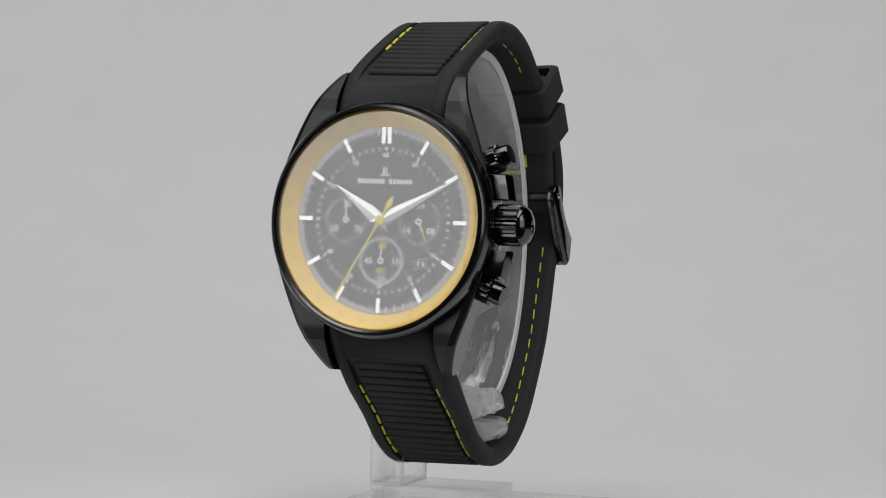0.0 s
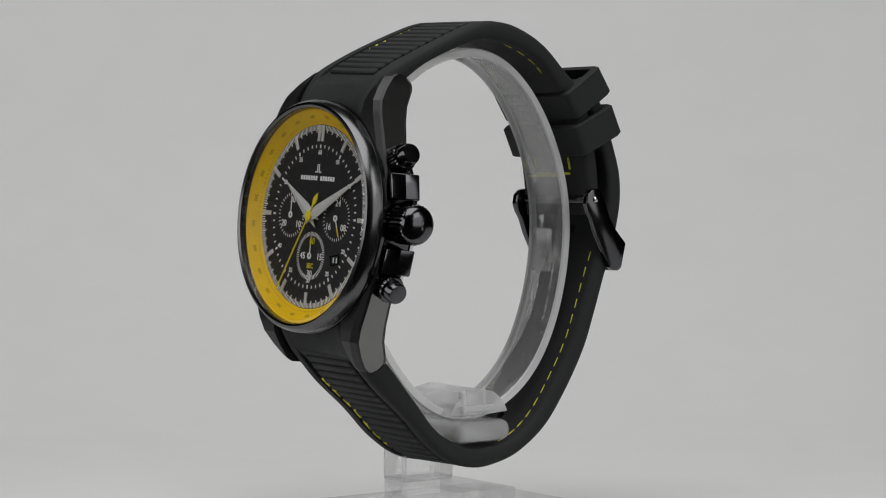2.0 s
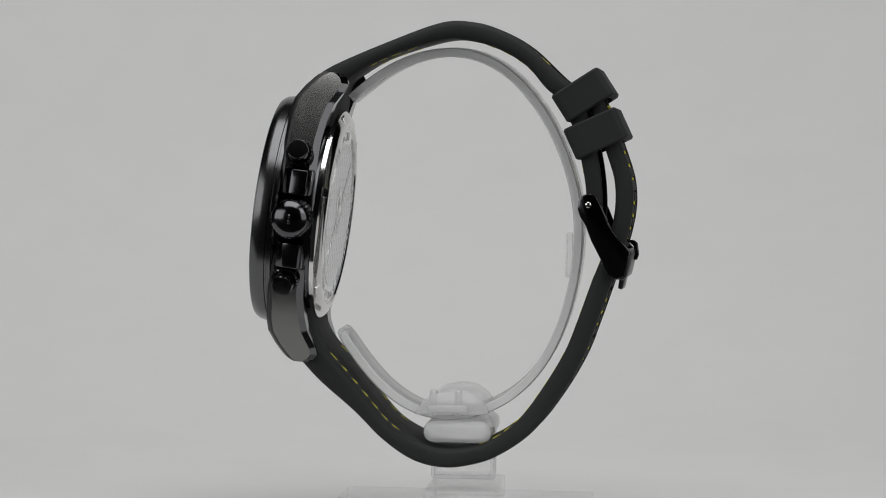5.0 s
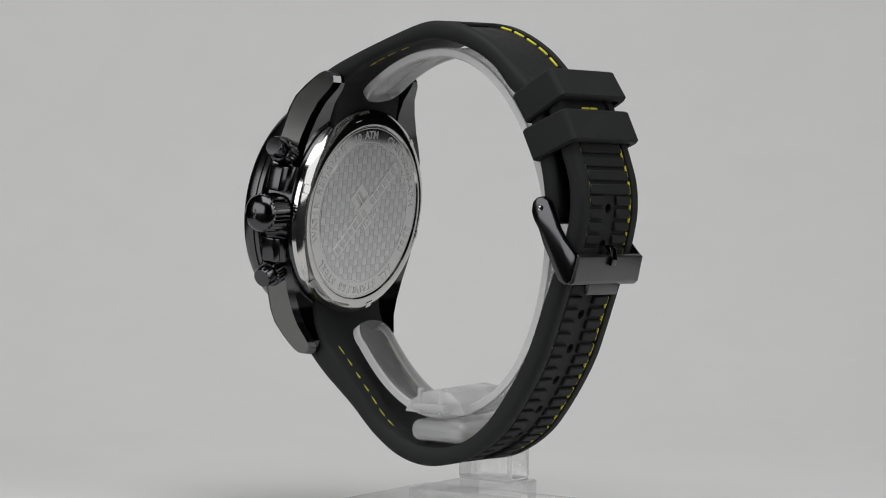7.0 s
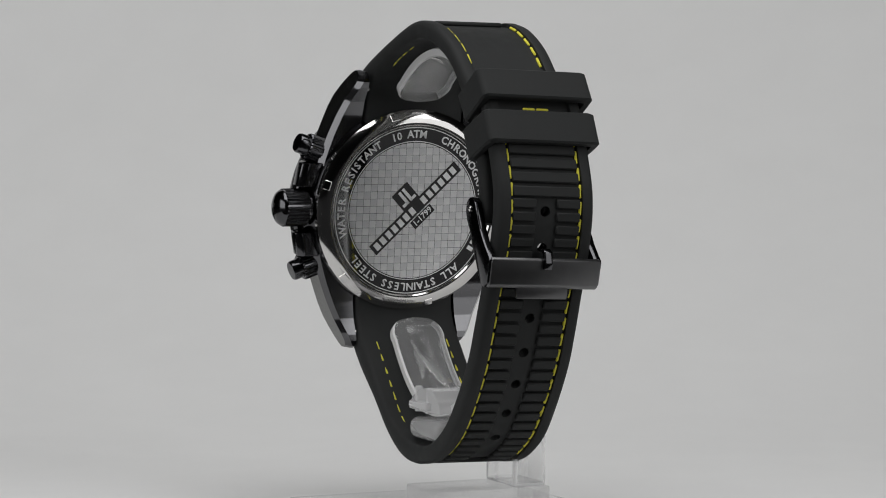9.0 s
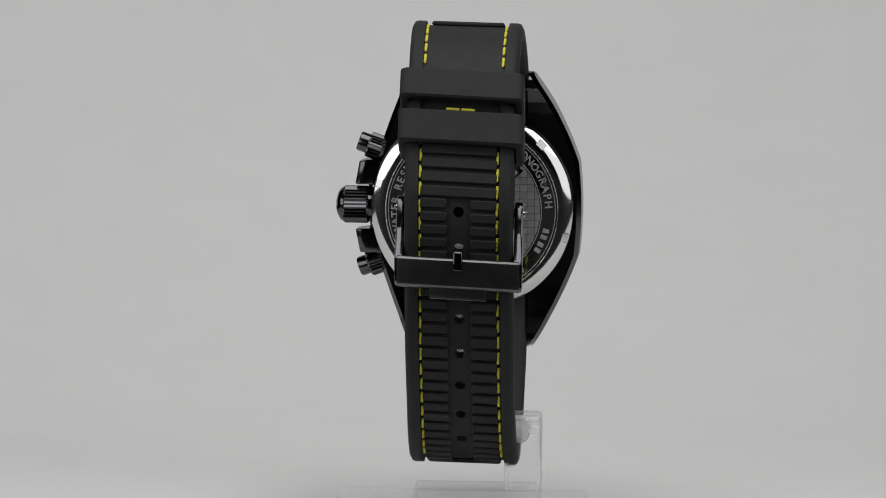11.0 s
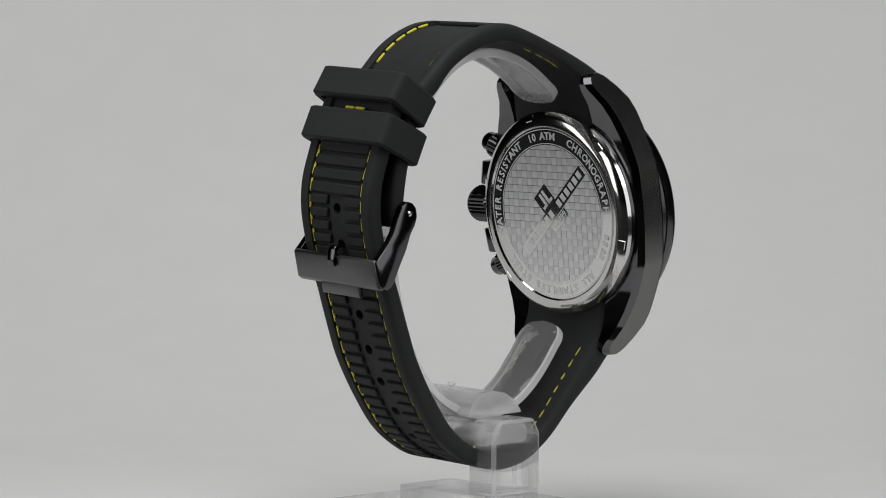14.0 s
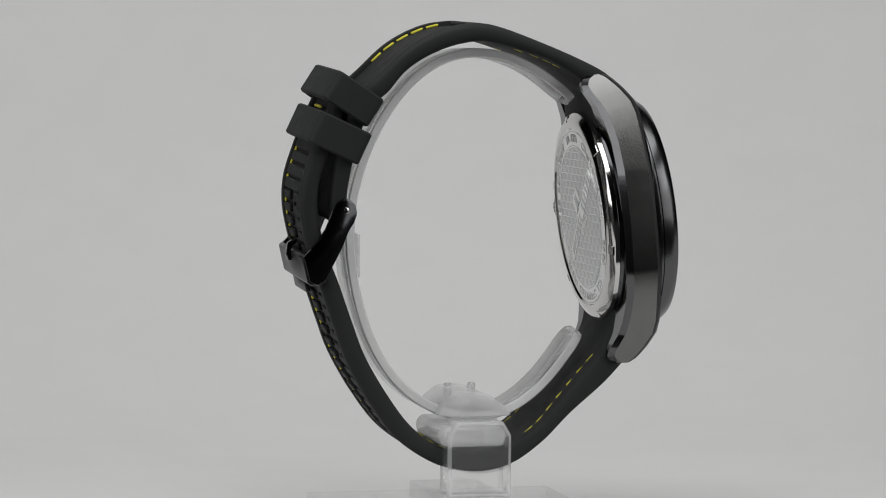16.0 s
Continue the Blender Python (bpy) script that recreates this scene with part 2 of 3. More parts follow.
PANEL = 0.85


LEAN = math.tan(radians(2.6))


def lean(y):
    """Rise per millimetre across the strap: none at the dial, full behind the cuff."""
    k = min(max((y + 20) / 40, 0.0), 1.0)
    return LEAN * k * k * (3 - 2 * k)


LEANING = Matrix(((1, 0, 0, 0), (0, 1, 0, 0), (LEAN, 0, 1, -LEAN * X0), (0, 0, 0, 1)))


def frame_at(st, length, s):
    """Outer point, along, outward (as vectors in the y-z plane), thickness and half width at s millimetres along a strap."""
    k = np.clip(s / length * (len(st) - 1), 0, len(st) - 1.001)
    i, f = int(k), k - int(k)
    a = st[i] * (1 - f) + st[i + 1] * f
    d = st[i + 1] - st[i]
    along = Vector((0, d[0], d[1])).normalized()
    out = Vector((0, a[0] - a[2], a[1] - a[3]))
    out = (out - along * out.dot(along)).normalized()
    return Vector((0, a[0], a[1])), Vector((0, a[2], a[3])), along, out, a[4]


def strap(name, ctrl, n, holes=()):
    st, length = spline(ctrl, n)
    bm = band(st, SECTION, panel=[PANEL * min(max((length * k / (n - 1) - 9) / 4, 0.0), 1.0) for k in range(n)])
    for v in bm.verts:
        v.co.z += v.co.x * lean(v.co.y)
    ob = part(name, bm, RUBBER, watch, "matt black ribbed rubber strap with yellow stitching", smooth=50, m=Matrix.Translation((X0, 0, 0)))
    if holes:
        cut = bmesh.new()
        for s in holes:
            o, q, along, out, hw = frame_at(st, length, s)
            m = Matrix.Translation(o + Vector((X0, 0, 0))) @ Matrix.Rotation(-lean(o.y), 4, "Y") @ Matrix((Vector((1, 0, 0)), along, out)).transposed().to_4x4()
            bmesh.ops.create_cone(cut, segments=20, radius1=1.0, radius2=1.0, depth=14, matrix=m, cap_ends=True)
        cutter = part("hole_cutter", cut, RUBBER)
        mod = ob.modifiers.new("holes", "BOOLEAN")
        mod.operation, mod.object, mod.solver = "DIFFERENCE", cutter, "EXACT"
        deps = bpy.context.evaluated_depsgraph_get()
        baked = bpy.data.meshes.new_from_object(ob.evaluated_get(deps))
        ob.modifiers.clear()
        ob.data = baked
        bpy.data.objects.remove(cutter)
    return ob, st, length


def arc_at(st, length, y, z):
    """Distance along a strap at which its outer side passes nearest to (y, z)."""
    k = int(np.argmin((st[:, 0] - y) ** 2 + (st[:, 1] - z) ** 2))
    return k / (len(st) - 1) * length


short_strap, SHORT_ST, SHORT_LEN = strap("buckle_strap", SHORT, 90)
_, _st, _len = None, *spline(LONG, 160)
HOLE_S = [arc_at(_st, _len, y, z) for y, z in ((33.8, -3.0), (28, -23.6), (25.3, -30.4))]
step = HOLE_S[1] - HOLE_S[2]
HOLES = [HOLE_S[0], (HOLE_S[0] + HOLE_S[1]) / 2 + step / 2, HOLE_S[1], HOLE_S[2], HOLE_S[2] - step, HOLE_S[2] - 2 * step, HOLE_S[2] - 3 * step]
long_strap, LONG_ST, LONG_LEN = strap("tail_strap", LONG, 160, HOLES)


def on_strap(name, mesh, st, length, s, x, parent, inner=False, lift=0.0, turn=False):
    """Place a copy of a mesh on a strap's outer or inner side: its x across, y along, z outward."""
    o, q, along, out, hw = frame_at(st, length, s)
    p = (q if inner else o) + Vector((X0 + x, 0, x * lean(o.y))) + out * (-lift if inner else lift)
    m = Matrix.Rotation(-lean(o.y), 4, "Y") @ Matrix((Vector((1, 0, 0)), along, out)).transposed().to_4x4()
    if turn:
        m = m @ Matrix.Rotation(math.pi / 2, 4, "Z")
    ob = new(name, mesh)
    ob.parent = parent
    ob.matrix_basis = Matrix.Translation(p * MM) @ m
    return ob


def bar_mesh(name, x, y, z, bevel, mat):
    bm = box(-x / 2, x / 2, -y / 2, y / 2, -z / 2, z / 2, bevel, 1)
    o = part(name, bm, mat, smooth=40)
    me = o.data
    bpy.data.objects.remove(o)
    return me


# ---- cuff ----
CUFF = [(-22, 17.5), (-14.5, 24.4), (-3, 28.1), (2.7, 28), (8.2, 25.5), (13.9, 20.4), (20.4, 10.0), (24.0, -1), (24.7, -6.8), (23.2, -19.8), (19.2, -31.9), (13.8, -39.3),
        (6.6, -44), (-2.4, -45.9), (-9, -44.5), (-15.6, -39.6), (-21, -32.6), (-23.8, -28)]


def cuff():
    st, length = spline(CUFF, 360)
    for _ in range(500):
        st[1:-1] = 0.25 * st[:-2] + 0.5 * st[1:-1] + 0.25 * st[2:]
    s = np.linspace(0, length, 360)
    t = np.gradient(st, axis=0)
    t /= np.linalg.norm(t, axis=1)[:, None]
    rows = []
    for i in range(360):
        e = min(s[i], length - s[i])
        hw = 5.5 if e > 4.5 else 5.5 * (1 - (1 - e / 4.5) ** 2.6) ** (1 / 2.6) + 0.15
        n = np.array([t[i][1], -t[i][0]])
        o = st[i]
        q = o + n * 1.8
        rows.append((*o, *q, hw))
    sec = [(-1, 0.15), (-0.93, 0), (0.93, 0), (1, 0.15), (1, 0.85), (0.93, 1), (-0.93, 1), (-1, 0.85)]
    ob = part("cuff", band(rows, sec), ACRYLIC, stand, "clear open acrylic cuff with rounded ends", smooth=40, m=Matrix.Translation((-0.9, 0, 0)))
    # the cut side faces are whitened: the rim's bright line is put into the material
    ob.data.materials.append(ACRYLIC_BRIGHT_CUT)
    for poly in ob.data.polygons:
        if abs(poly.normal.x) > 0.5:
            poly.material_index = 1


cuff()


part("arm", box(-14, 8.2, -6.2, 7, -48.9, -44.6, 1.9, 4), ACRYLIC_BRIGHT, stand, smooth=40)
part("clamp", prism([(-8, -43.4), (-6.4, -41.0), (-3.4, -39.2), (0, -38.6), (3, -39.0), (5.4, -40.8), (6.6, -43.2), (0, -43.6)], -9.6, 7.2, 0.4), ACRYLIC_BRIGHT, stand, smooth=40)
part("clamp_plate", box(2.2, 8.4, -5.4, 2.6, -42.9, -41.4, 0.5, 3), ACRYLIC_BRIGHT, stand, smooth=40)
part("cuff_tab", box(-3.4, 1.6, 20.6, 21.9, -17, -8.5, 0.3), ACRYLIC, stand, smooth=40)
for py in (-4.2, 0.6):
    part("peg", lathe([(0, -43.6), (0.8, -43.6), (0.8, -38.9), (0.6, -38.6), (0, -38.6)], 20, closed=False), ACRYLIC_BRIGHT, stand, smooth=30, m=Matrix.Translation((6.6, py, 0)))
post = part("post", prism([(-6.4, -58.2), (-6.4, -46.4), (-4.8, -43.6), (4.4, -43.6), (6.1, -46.4), (6.1, -58.2)], -16.2, -9.1, 0.7, 3), ACRYLIC_THICK, stand, smooth=40)
# its rounded edges get the milkier acrylic: their bright lines are put into the material
post.data.materials.append(ACRYLIC_BRIGHT)
for poly in post.data.polygons:
    if poly.area < 6e-6:
        poly.material_index = 1
part("base_plate", box(-25, 25, -25, 25, -66.2, -62.2, 0.35), ACRYLIC_THICK, stand, "square clear acrylic base plate", smooth=40)
part("foot_plate", box(-16.2, 8.4, -6, 7.8, -62.1, -57.9, 0.4), ACRYLIC_THICK, stand, smooth=40)


# ---- watch case ----
def half_width(v, crown_side):
    """Half the width of the case at a height v: straight beside the dial, then a slope that bends gently towards the lug tips."""
    a = max(abs(v) - 9.5, 0.0)
    mid = 0.006 * min(abs(v), 9.5) ** 2
    if crown_side:
        return 20.3 - mid - 0.30 * a - 0.0045 * a * a
    return 22.2 - mid - 0.34 * a - 0.0085 * a * a


def case_side(sign):
    """One flank of the case with its two lugs, lofted from lug tip to lug tip."""
    bm = bmesh.new()
    rings = []
    for v in np.linspace(-27.9, 27.9, 94):
        a = abs(v)
        front = float(np.interp(a, [0, 20, 22.5, 25, 27.2, 27.9], [-0.35, -0.6, -1.1, -2.7, -4.6, -5.8]))
        back = float(np.interp(a, [0, 15, 19, 22, 25, 26.3, 27.4, 27.9], [-7.4, -7.5, -8.0, -8.8, -10.5, -10.8, -10.0, -9.0]))
        u, ui = half_width(v, sign > 0), 11.15
        sec = [(ui, front), (u - 1.3, front), (u - 0.2, front - 0.7), (u, front - 1.2), (u - 0.25, back + 1.2), (u - 1.2, back), (ui, back)]
        rings.append([bm.verts.new((sign * x, v, w)) for x, w in sec])
    n = len(rings[0])
    for a, b in zip(rings, rings[1:]):
        for i in range(n):
            bm.faces.new((a[i], a[(i + 1) % n], b[(i + 1) % n], b[i]))
    bm.faces.new(rings[0])
    bm.faces.new(rings[-1][::-1])
    return bm


def axis_u(u, v, w):
    """A frame with its z axis pointing out of the case's flank."""
    return DIAL @ Matrix.Translation((u, v, w)) @ Matrix.Rotation(math.pi / 2, 4, "Y")


def knurled(r, u0, u1, teeth, depth):
    bm = bmesh.new()
    rings = []
    for h, k in ((u0, 0.94), (u0 + 0.3, 1.0), (u1 - 0.3, 1.0), (u1, 0.94)):
        rings.append([bm.verts.new(((r * k - (depth if i % 2 else 0)) * math.cos(math.pi * i / teeth), (r * k - (depth if i % 2 else 0)) * math.sin(math.pi * i / teeth), h))
                      for i in range(2 * teeth)])
    n = 2 * teeth
    for a, b in zip(rings, rings[1:]):
        for i in range(n):
            bm.faces.new((a[i], a[(i + 1) % n], b[(i + 1) % n], b[i]))
    bm.faces.new(rings[0])
    bm.faces.new(rings[-1][::-1])
    return bm


part("case_middle", lathe([(20.8, -1.3), (20.8, -7.2), (20.2, -8.2), (0, -8.2), (0, -1.3)], 128, closed=False), PVD, watch, smooth=True, m=DIAL)
for side in (-1, 1):
    flank = part("case_flank", case_side(side), PVD_SATIN, watch, "brushed black steel flank with lugs", smooth=11, m=DIAL)
    flank.data.materials.append(PVD_MATT)
    flank.data.materials.append(GUNMETAL)
    for poly in flank.data.polygons:
        strip = poly.index % 7
        if poly.index >= 93 * 7 or strip < 3:
            poly.material_index = 1
        elif strip in (4, 5):
            poly.material_index = 2
bezel = part("bezel", lathe([(20.2, 2.4), (20.4, 3.05), (20.8, 3.3), (21.3, 3.1), (21.8, 2.4), (22, 1.5), (22, 0.3), (21.75, 0.2), (21.75, -0.1), (22, -0.2), (21.9, -0.9),
                             (21.6, -1.25), (19, -1.25), (19, 0), (20.2, 1.9)], 160), PVD_BEZEL, watch, "satin black steel bezel", smooth=30, m=DIAL)
crown = part("crown", knurled(3.8, 21.2, 26.3, 30, 0.24), PVD, watch, "knurled black crown with a domed end", smooth=20, m=axis_u(0, 0.2, -4.8))
part("crown_cap", lathe([(3.6, 26.2), (3.5, 26.5), (3.15, 27.0), (2.3, 27.5), (1.3, 27.8), (0, 27.9)], 48, closed=False), PVD, crown, smooth=True, m=axis_u(0, 0.2, -4.8))
for ey in (-0.55, 0.55):
    part("emblem", box(-0.25, 0.25, ey - 0.32, ey + 0.32, 27.65, 27.95, 0.08, 1), PVD_SATIN, crown, m=axis_u(0, 0.2, -4.8))
part("crown_tube", lathe([(3.0, 19), (3.0, 21.6), (0, 21.6), (0, 19)], 32, closed=False), PVD, crown, smooth=True, m=axis_u(0, 0.2, -4.9))
for pv in (12.4, -12.0):
    pm = DIAL @ Matrix.Translation((18.6, pv * 0.93, -4.2)) @ Matrix.Rotation(radians(20 if pv > 0 else -20), 4, "Z") @ Matrix.Rotation(math.pi / 2, 4, "Y")
    pusher = part("pusher", lathe([(2.0, 1.0), (2.0, 4.6), (1.8, 4.95), (0, 5.0), (0, 1.0)], 40, closed=False), PVD, watch, "round black chronograph pusher", smooth=30, m=pm)
    part("pusher_collar", knurled(2.65, -0.5, 2.9, 26, 0.16), PVD, pusher, smooth=20, m=pm)
for pv, s in ((6.9, 1), (-6.9, -1)):
    g = bmesh.new()
    poly = [(18.5, -1.6), (21.6, -1.8), (23.6, -3.6), (23.9, -6.6), (22.8, -7.3), (18.5, -7.3)]
    lo = [g.verts.new((x, pv - s * 2.3, w)) for x, w in poly]
    hi = [g.verts.new((x - 0.9, pv + s * 2.5, w)) for x, w in poly]
    g.faces.new(lo)
    g.faces.new(hi[::-1])
    for i in range(6):
        g.faces.new((lo[i], lo[(i + 1) % 6], hi[(i + 1) % 6], hi[i]))
    bmesh.ops.recalc_face_normals(g, faces=g.faces)
    bmesh.ops.bevel(g, geom=g.edges[:], offset=0.3, segments=2, affect="EDGES", profile=0.5)
    part("crown_guard", g, PVD, watch, "faceted black crown guard", smooth=25, m=DIAL)

# ---- dial ----
flange = part("flange", lathe([(17.4, 0.02), (20.15, 1.85), (20.15, -0.4), (17.4, -0.4)], 128), YELLOW, watch, "sloping yellow dial rim with faint scale", smooth=True, m=DIAL)
dial = part("dial", lathe([(0, 0), (17.4, 0), (17.4, -0.4), (0, -0.4)], 96, closed=False), DIAL_BLACK, watch, "matt black chronograph dial", m=DIAL)


def text_bm(body, size, depth=0.04, bold=0.03):
    """Letters as a mesh, centred on the origin in the x-y plane."""
    c = bpy.data.curves.new("letters", "FONT")
    c.offset = bold
    c.body, c.size, c.align_x, c.align_y, c.extrude, c.resolution_u = body, size, "CENTER", "CENTER", depth, 2
    o = new("letters", c)
    deps = bpy.context.evaluated_depsgraph_get()
    deps.update()
    me = bpy.data.meshes.new_from_object(o.evaluated_get(deps))
    bm = bmesh.new()
    bm.from_mesh(me)
    bpy.data.objects.remove(o)
    bpy.data.meshes.remove(me)
    return bm


def at(x, y, z=0.0, turn=0.0):
    return Matrix.Translation((x, y, z)) @ Matrix.Rotation(radians(turn), 4, "Z")


def clock(r, deg, z=0.0):
    """A place r from the centre at a clock angle, with y pointing outward."""
    return Matrix.Rotation(radians(-deg), 4, "Z") @ Matrix.Translation((0, r, z))


def moved(bm, m):
    bm.transform(m)
    return bm


def tick_ring(n, r0, r1, w, long_every=0, r_long=0.0, wide=0.0, skip=()):
    out = bmesh.new()
    for k in range(n):
        if k in skip:
            continue
        lng = long_every and k % long_every == 0
        a, b, h = (r_long if lng else r0), r1, (wide if lng and wide else w) / 2
        m = Matrix.Rotation(-2 * math.pi * k / n, 4, "Z")
        vs = [[out.verts.new(m @ Vector((x, y, z))) for x, y in ((-h, a), (h, a), (h, b), (-h, b))] for z in (0.0, 0.05)]
        out.faces.new(vs[1])
        for i in range(4):
            out.faces.new((vs[0][i], vs[0][(i + 1) % 4], vs[1][(i + 1) % 4], vs[1][i]))
    return out


ON = DIAL @ Matrix.Translation((0, 0, 0.01))
tagged(part("minute_track", tick_ring(240, 16.35, 17.3, 0.18, 4, 15.9, 0.26), WHITE, dial, "fine white minute track", m=ON), kind="stuff")
tagged(part("dot_track", tick_ring(60, 13.0, 13.6, 0.26, 5, 12.9, 0.4), WHITE, dial, m=ON), kind="stuff")
for k in range(12):
    if k == 0:
        bms = [moved(box(-0.43, 0.43, -1.55, 1.55, 0, 0.25, 0.06, 1), clock(15.75, 0) @ at(dx, 0)) for dx in (-0.6, 0.6)]
        for bmk in bms:
            part("hour_marker", bmk, STEEL_WHITE, dial, m=ON)
    else:
        part("hour_marker", box(-0.42, 0.42, -1.4, 1.4, 0, 0.25, 0.06, 1), STEEL_WHITE, dial, m=ON @ clock(15.7, 30 * k))
for k, word in ((0, "60"), (1, "05"), (2, "10"), (4, "20"), (5, "25"), (6, "30"), (7, "35"), (8, "40"), (10, "50"), (11, "55")):
    part("numeral", moved(text_bm(word, 1.2), ON @ clock(12.1, 30 * k) @ Matrix.Rotation(radians(30 * k), 4, "Z")), WHITE, dial)
SUBS = {"9": (-7.4, 0.0, 4.3, 30), "3": (7.45, 0.0, 4.3, 24), "6": (0.15, -7.4, 4.55, 60)}
for key, words, size in (("9", (("30", 0, 2.85, 0), ("20", -2.35, -1.7, 0), ("10", 2.45, -1.7, 0)), 1.75),
                         ("3", (("24", 0.1, 2.85, 0), ("16", -2.45, -1.65, 0), ("08", 2.4, -1.7, 0)), 1.75),
                         ("6", (("60", 0.1, 2.75, 1), ("45", -2.6, -0.1, 0), ("15", 2.9, -0.1, 0), ("SEC", 0.1, -1.9, 1), ("30", 0.1, -3.4, 0)), 1.75)):
    sx, sy, sr, n = SUBS[key]
    part("subdial", lathe([(0, 0.0), (sr + 0.1, 0.0), (sr + 0.1, 0.03), (0, 0.03)], 64, closed=False), DIAL_BLACK, dial, m=ON @ at(sx, sy))
    M2 = ON @ at(sx, sy, 0.04)
    tagged(part("subdial_track", tick_ring(60, sr - 0.75, sr, 0.17) if key == "6" else tick_ring(36, sr - 0.55, sr, 0.14), WHITE, dial, m=M2), kind="stuff")
    for word, wx, wy, yel in words:
        part("numeral", moved(text_bm(word, size if word != "SEC" else 1.3), M2 @ at(wx, wy)), LEMON if yel else WHITE, dial)
    deg = {"9": 0, "3": 156, "6": 2}[key]
    H = M2 @ at(0, 0, 0.25) @ Matrix.Rotation(radians(-deg), 4, "Z")
    hand = part("subdial_hand", join(lathe([(0.28, 0), (0.62, 0), (0.62, 0.12), (0.28, 0.12)], 24), box(-0.11, 0.11, 0.5, 3.5, 0, 0.1)), WHITE, watch, "small white subdial hand", m=H)
    if key != "9":
        part("hand_tip", box(-0.13, 0.13, 1.9, 3.7, 0.02, 0.13), LEMON, hand, m=H)
# the maker's mark as plain bars
bars = [moved(box(-0.3, 0.3, -0.42, 0.42, 0, 0.05), at(-5.2 + 0.8 * k, 7.25)) for k in range(14) if k != 7]
part("name_bars", join(*bars), WHITE, dial, m=ON)
part("mark", join(box(-0.42, -0.12, 8.3, 9.9, 0, 0.05), box(-1.0, -0.12, 8.3, 8.55, 0, 0.05), box(0.1, 0.4, 8.3, 9.9, 0, 0.05), box(0.1, 1.0, 8.3, 8.55, 0, 0.05)), WHITE, dial, m=ON)
part("date_window", join(box(-1.35, 1.35, -0.95, -0.75, 0, 0.12), box(-1.35, 1.35, 0.75, 0.95, 0, 0.12), box(-1.35, -1.15, -0.95, 0.95, 0, 0.12), box(1.15, 1.35, -0.95, 0.95, 0, 0.12)),
     PVD, dial, m=ON @ at(8.2, -7.75, 0, 12))
part("date_bars", join(box(-0.7, -0.35, -0.5, 0.5, 0, 0.04), box(0.3, 0.65, -0.5, 0.5, 0, 0.04)), WHITE, dial, m=ON @ at(8.2, -7.75, 0, 0))
# faint scale on the yellow rim
slope = math.degrees(math.atan2(1.83, 2.75))
FL = [DIAL @ Matrix.Rotation(radians(-a), 4, "Z") @ Matrix.Translation((0, 18.9, 1.03)) @ Matrix.Rotation(radians(slope), 4, "X") for a in range(360)]
scale = [moved(box(-0.1, 0.1, -1.25, -1.0, 0, 0.02), FL[a]) for a in range(0, 360, 3)]
scale += [moved(box(dx - 0.14, dx + 0.14, -0.1 - 0.3, 0.3 - 0.1, 0, 0.02), FL[a]) for a in range(8, 360, 15) for dx in (-0.45, 0.0, 0.45)]
tagged(part("rim_scale", join(*scale), YELLOW_DARK, flange), kind="stuff")


def hand_bm(length, wide, tail, z):
    """A tapering hand with a raised spine."""
    bm = bmesh.new()
    pts = [(0, -tail * 0.35), (-wide * 0.75, -tail), (-wide, 2.6), (-0.08, length), (0.08, length), (wide, 2.6), (wide * 0.75, -tail)]
    lo = [bm.verts.new((x, y, z)) for x, y in pts]
    mid = [bm.verts.new((x, y, z + 0.12)) for x, y in pts]
    top0, top1 = bm.verts.new((0, -tail * 0.3, z + 0.34)), bm.verts.new((0, length - 0.4, z + 0.22))
    bm.faces.new(lo)
    n = len(pts)
    for i in range(n):
        bm.faces.new((lo[i], lo[(i + 1) % n], mid[(i + 1) % n], mid[i]))
    for tri in ((mid[0], mid[1], top0), (mid[1], mid[2], top0), (mid[2], top1, top0), (mid[2], mid[3], top1), (mid[3], mid[4], top1), (mid[4], mid[5], top1), (mid[5], top0, top1),
                (mid[5], mid[6], top0), (mid[6], mid[0], top0)):
        bm.faces.new(tri)
    return bm


part("hour_hand", hand_bm(11.3, 1.22, 2.3, 0.55), STEEL_WHITE, watch, "white tapering hour hand", m=DIAL @ Matrix.Rotation(radians(56.5), 4, "Z"))
part("minute_hand", hand_bm(16.4, 1.1, 2.3, 0.95), STEEL_WHITE, watch, "white tapering minute hand", m=DIAL @ Matrix.Rotation(radians(-62.5), 4, "Z"))
SH = DIAL @ Matrix.Rotation(radians(180 - 30), 4, "Z")
leaf = bmesh.new()
outline = [(0.14, -1.8), (0.2, -2.5), (0.62, -3.4), (0.5, -4.2), (0, -5.2), (-0.5, -4.2), (-0.62, -3.4), (-0.2, -2.5), (-0.14, -1.8)]
lo = [leaf.verts.new((x, y, 1.32)) for x, y in outline]
hi = [leaf.verts.new((x, y, 1.48)) for x, y in outline]
leaf.faces.new(lo)
leaf.faces.new(hi[::-1])
for i in range(9):
    leaf.faces.new((lo[i], lo[(i + 1) % 9], hi[(i + 1) % 9], hi[i]))
part("second_hand", join(leaf, prism([(-2.4, 1.32), (16.8, 1.32), (16.8, 1.46), (-2.4, 1.46)], -0.15, 0.15), lathe([(0, 1.3), (0.95, 1.3), (0.95, 1.5), (0.7, 1.62), (0, 1.64)], 32, closed=False)),
     LEMON, watch, "slim yellow central seconds hand", m=SH)
crystal = part("crystal", lathe([(0, 3.19), (7, 3.185), (14, 3.16), (19.8, 3.12), (20.15, 2.9), (20.15, 2.2), (0, 2.2)], 96, closed=False), GLASS, watch, "clear flat crystal over the dial", smooth=8, m=DIAL)
crystal.visible_shadow = False

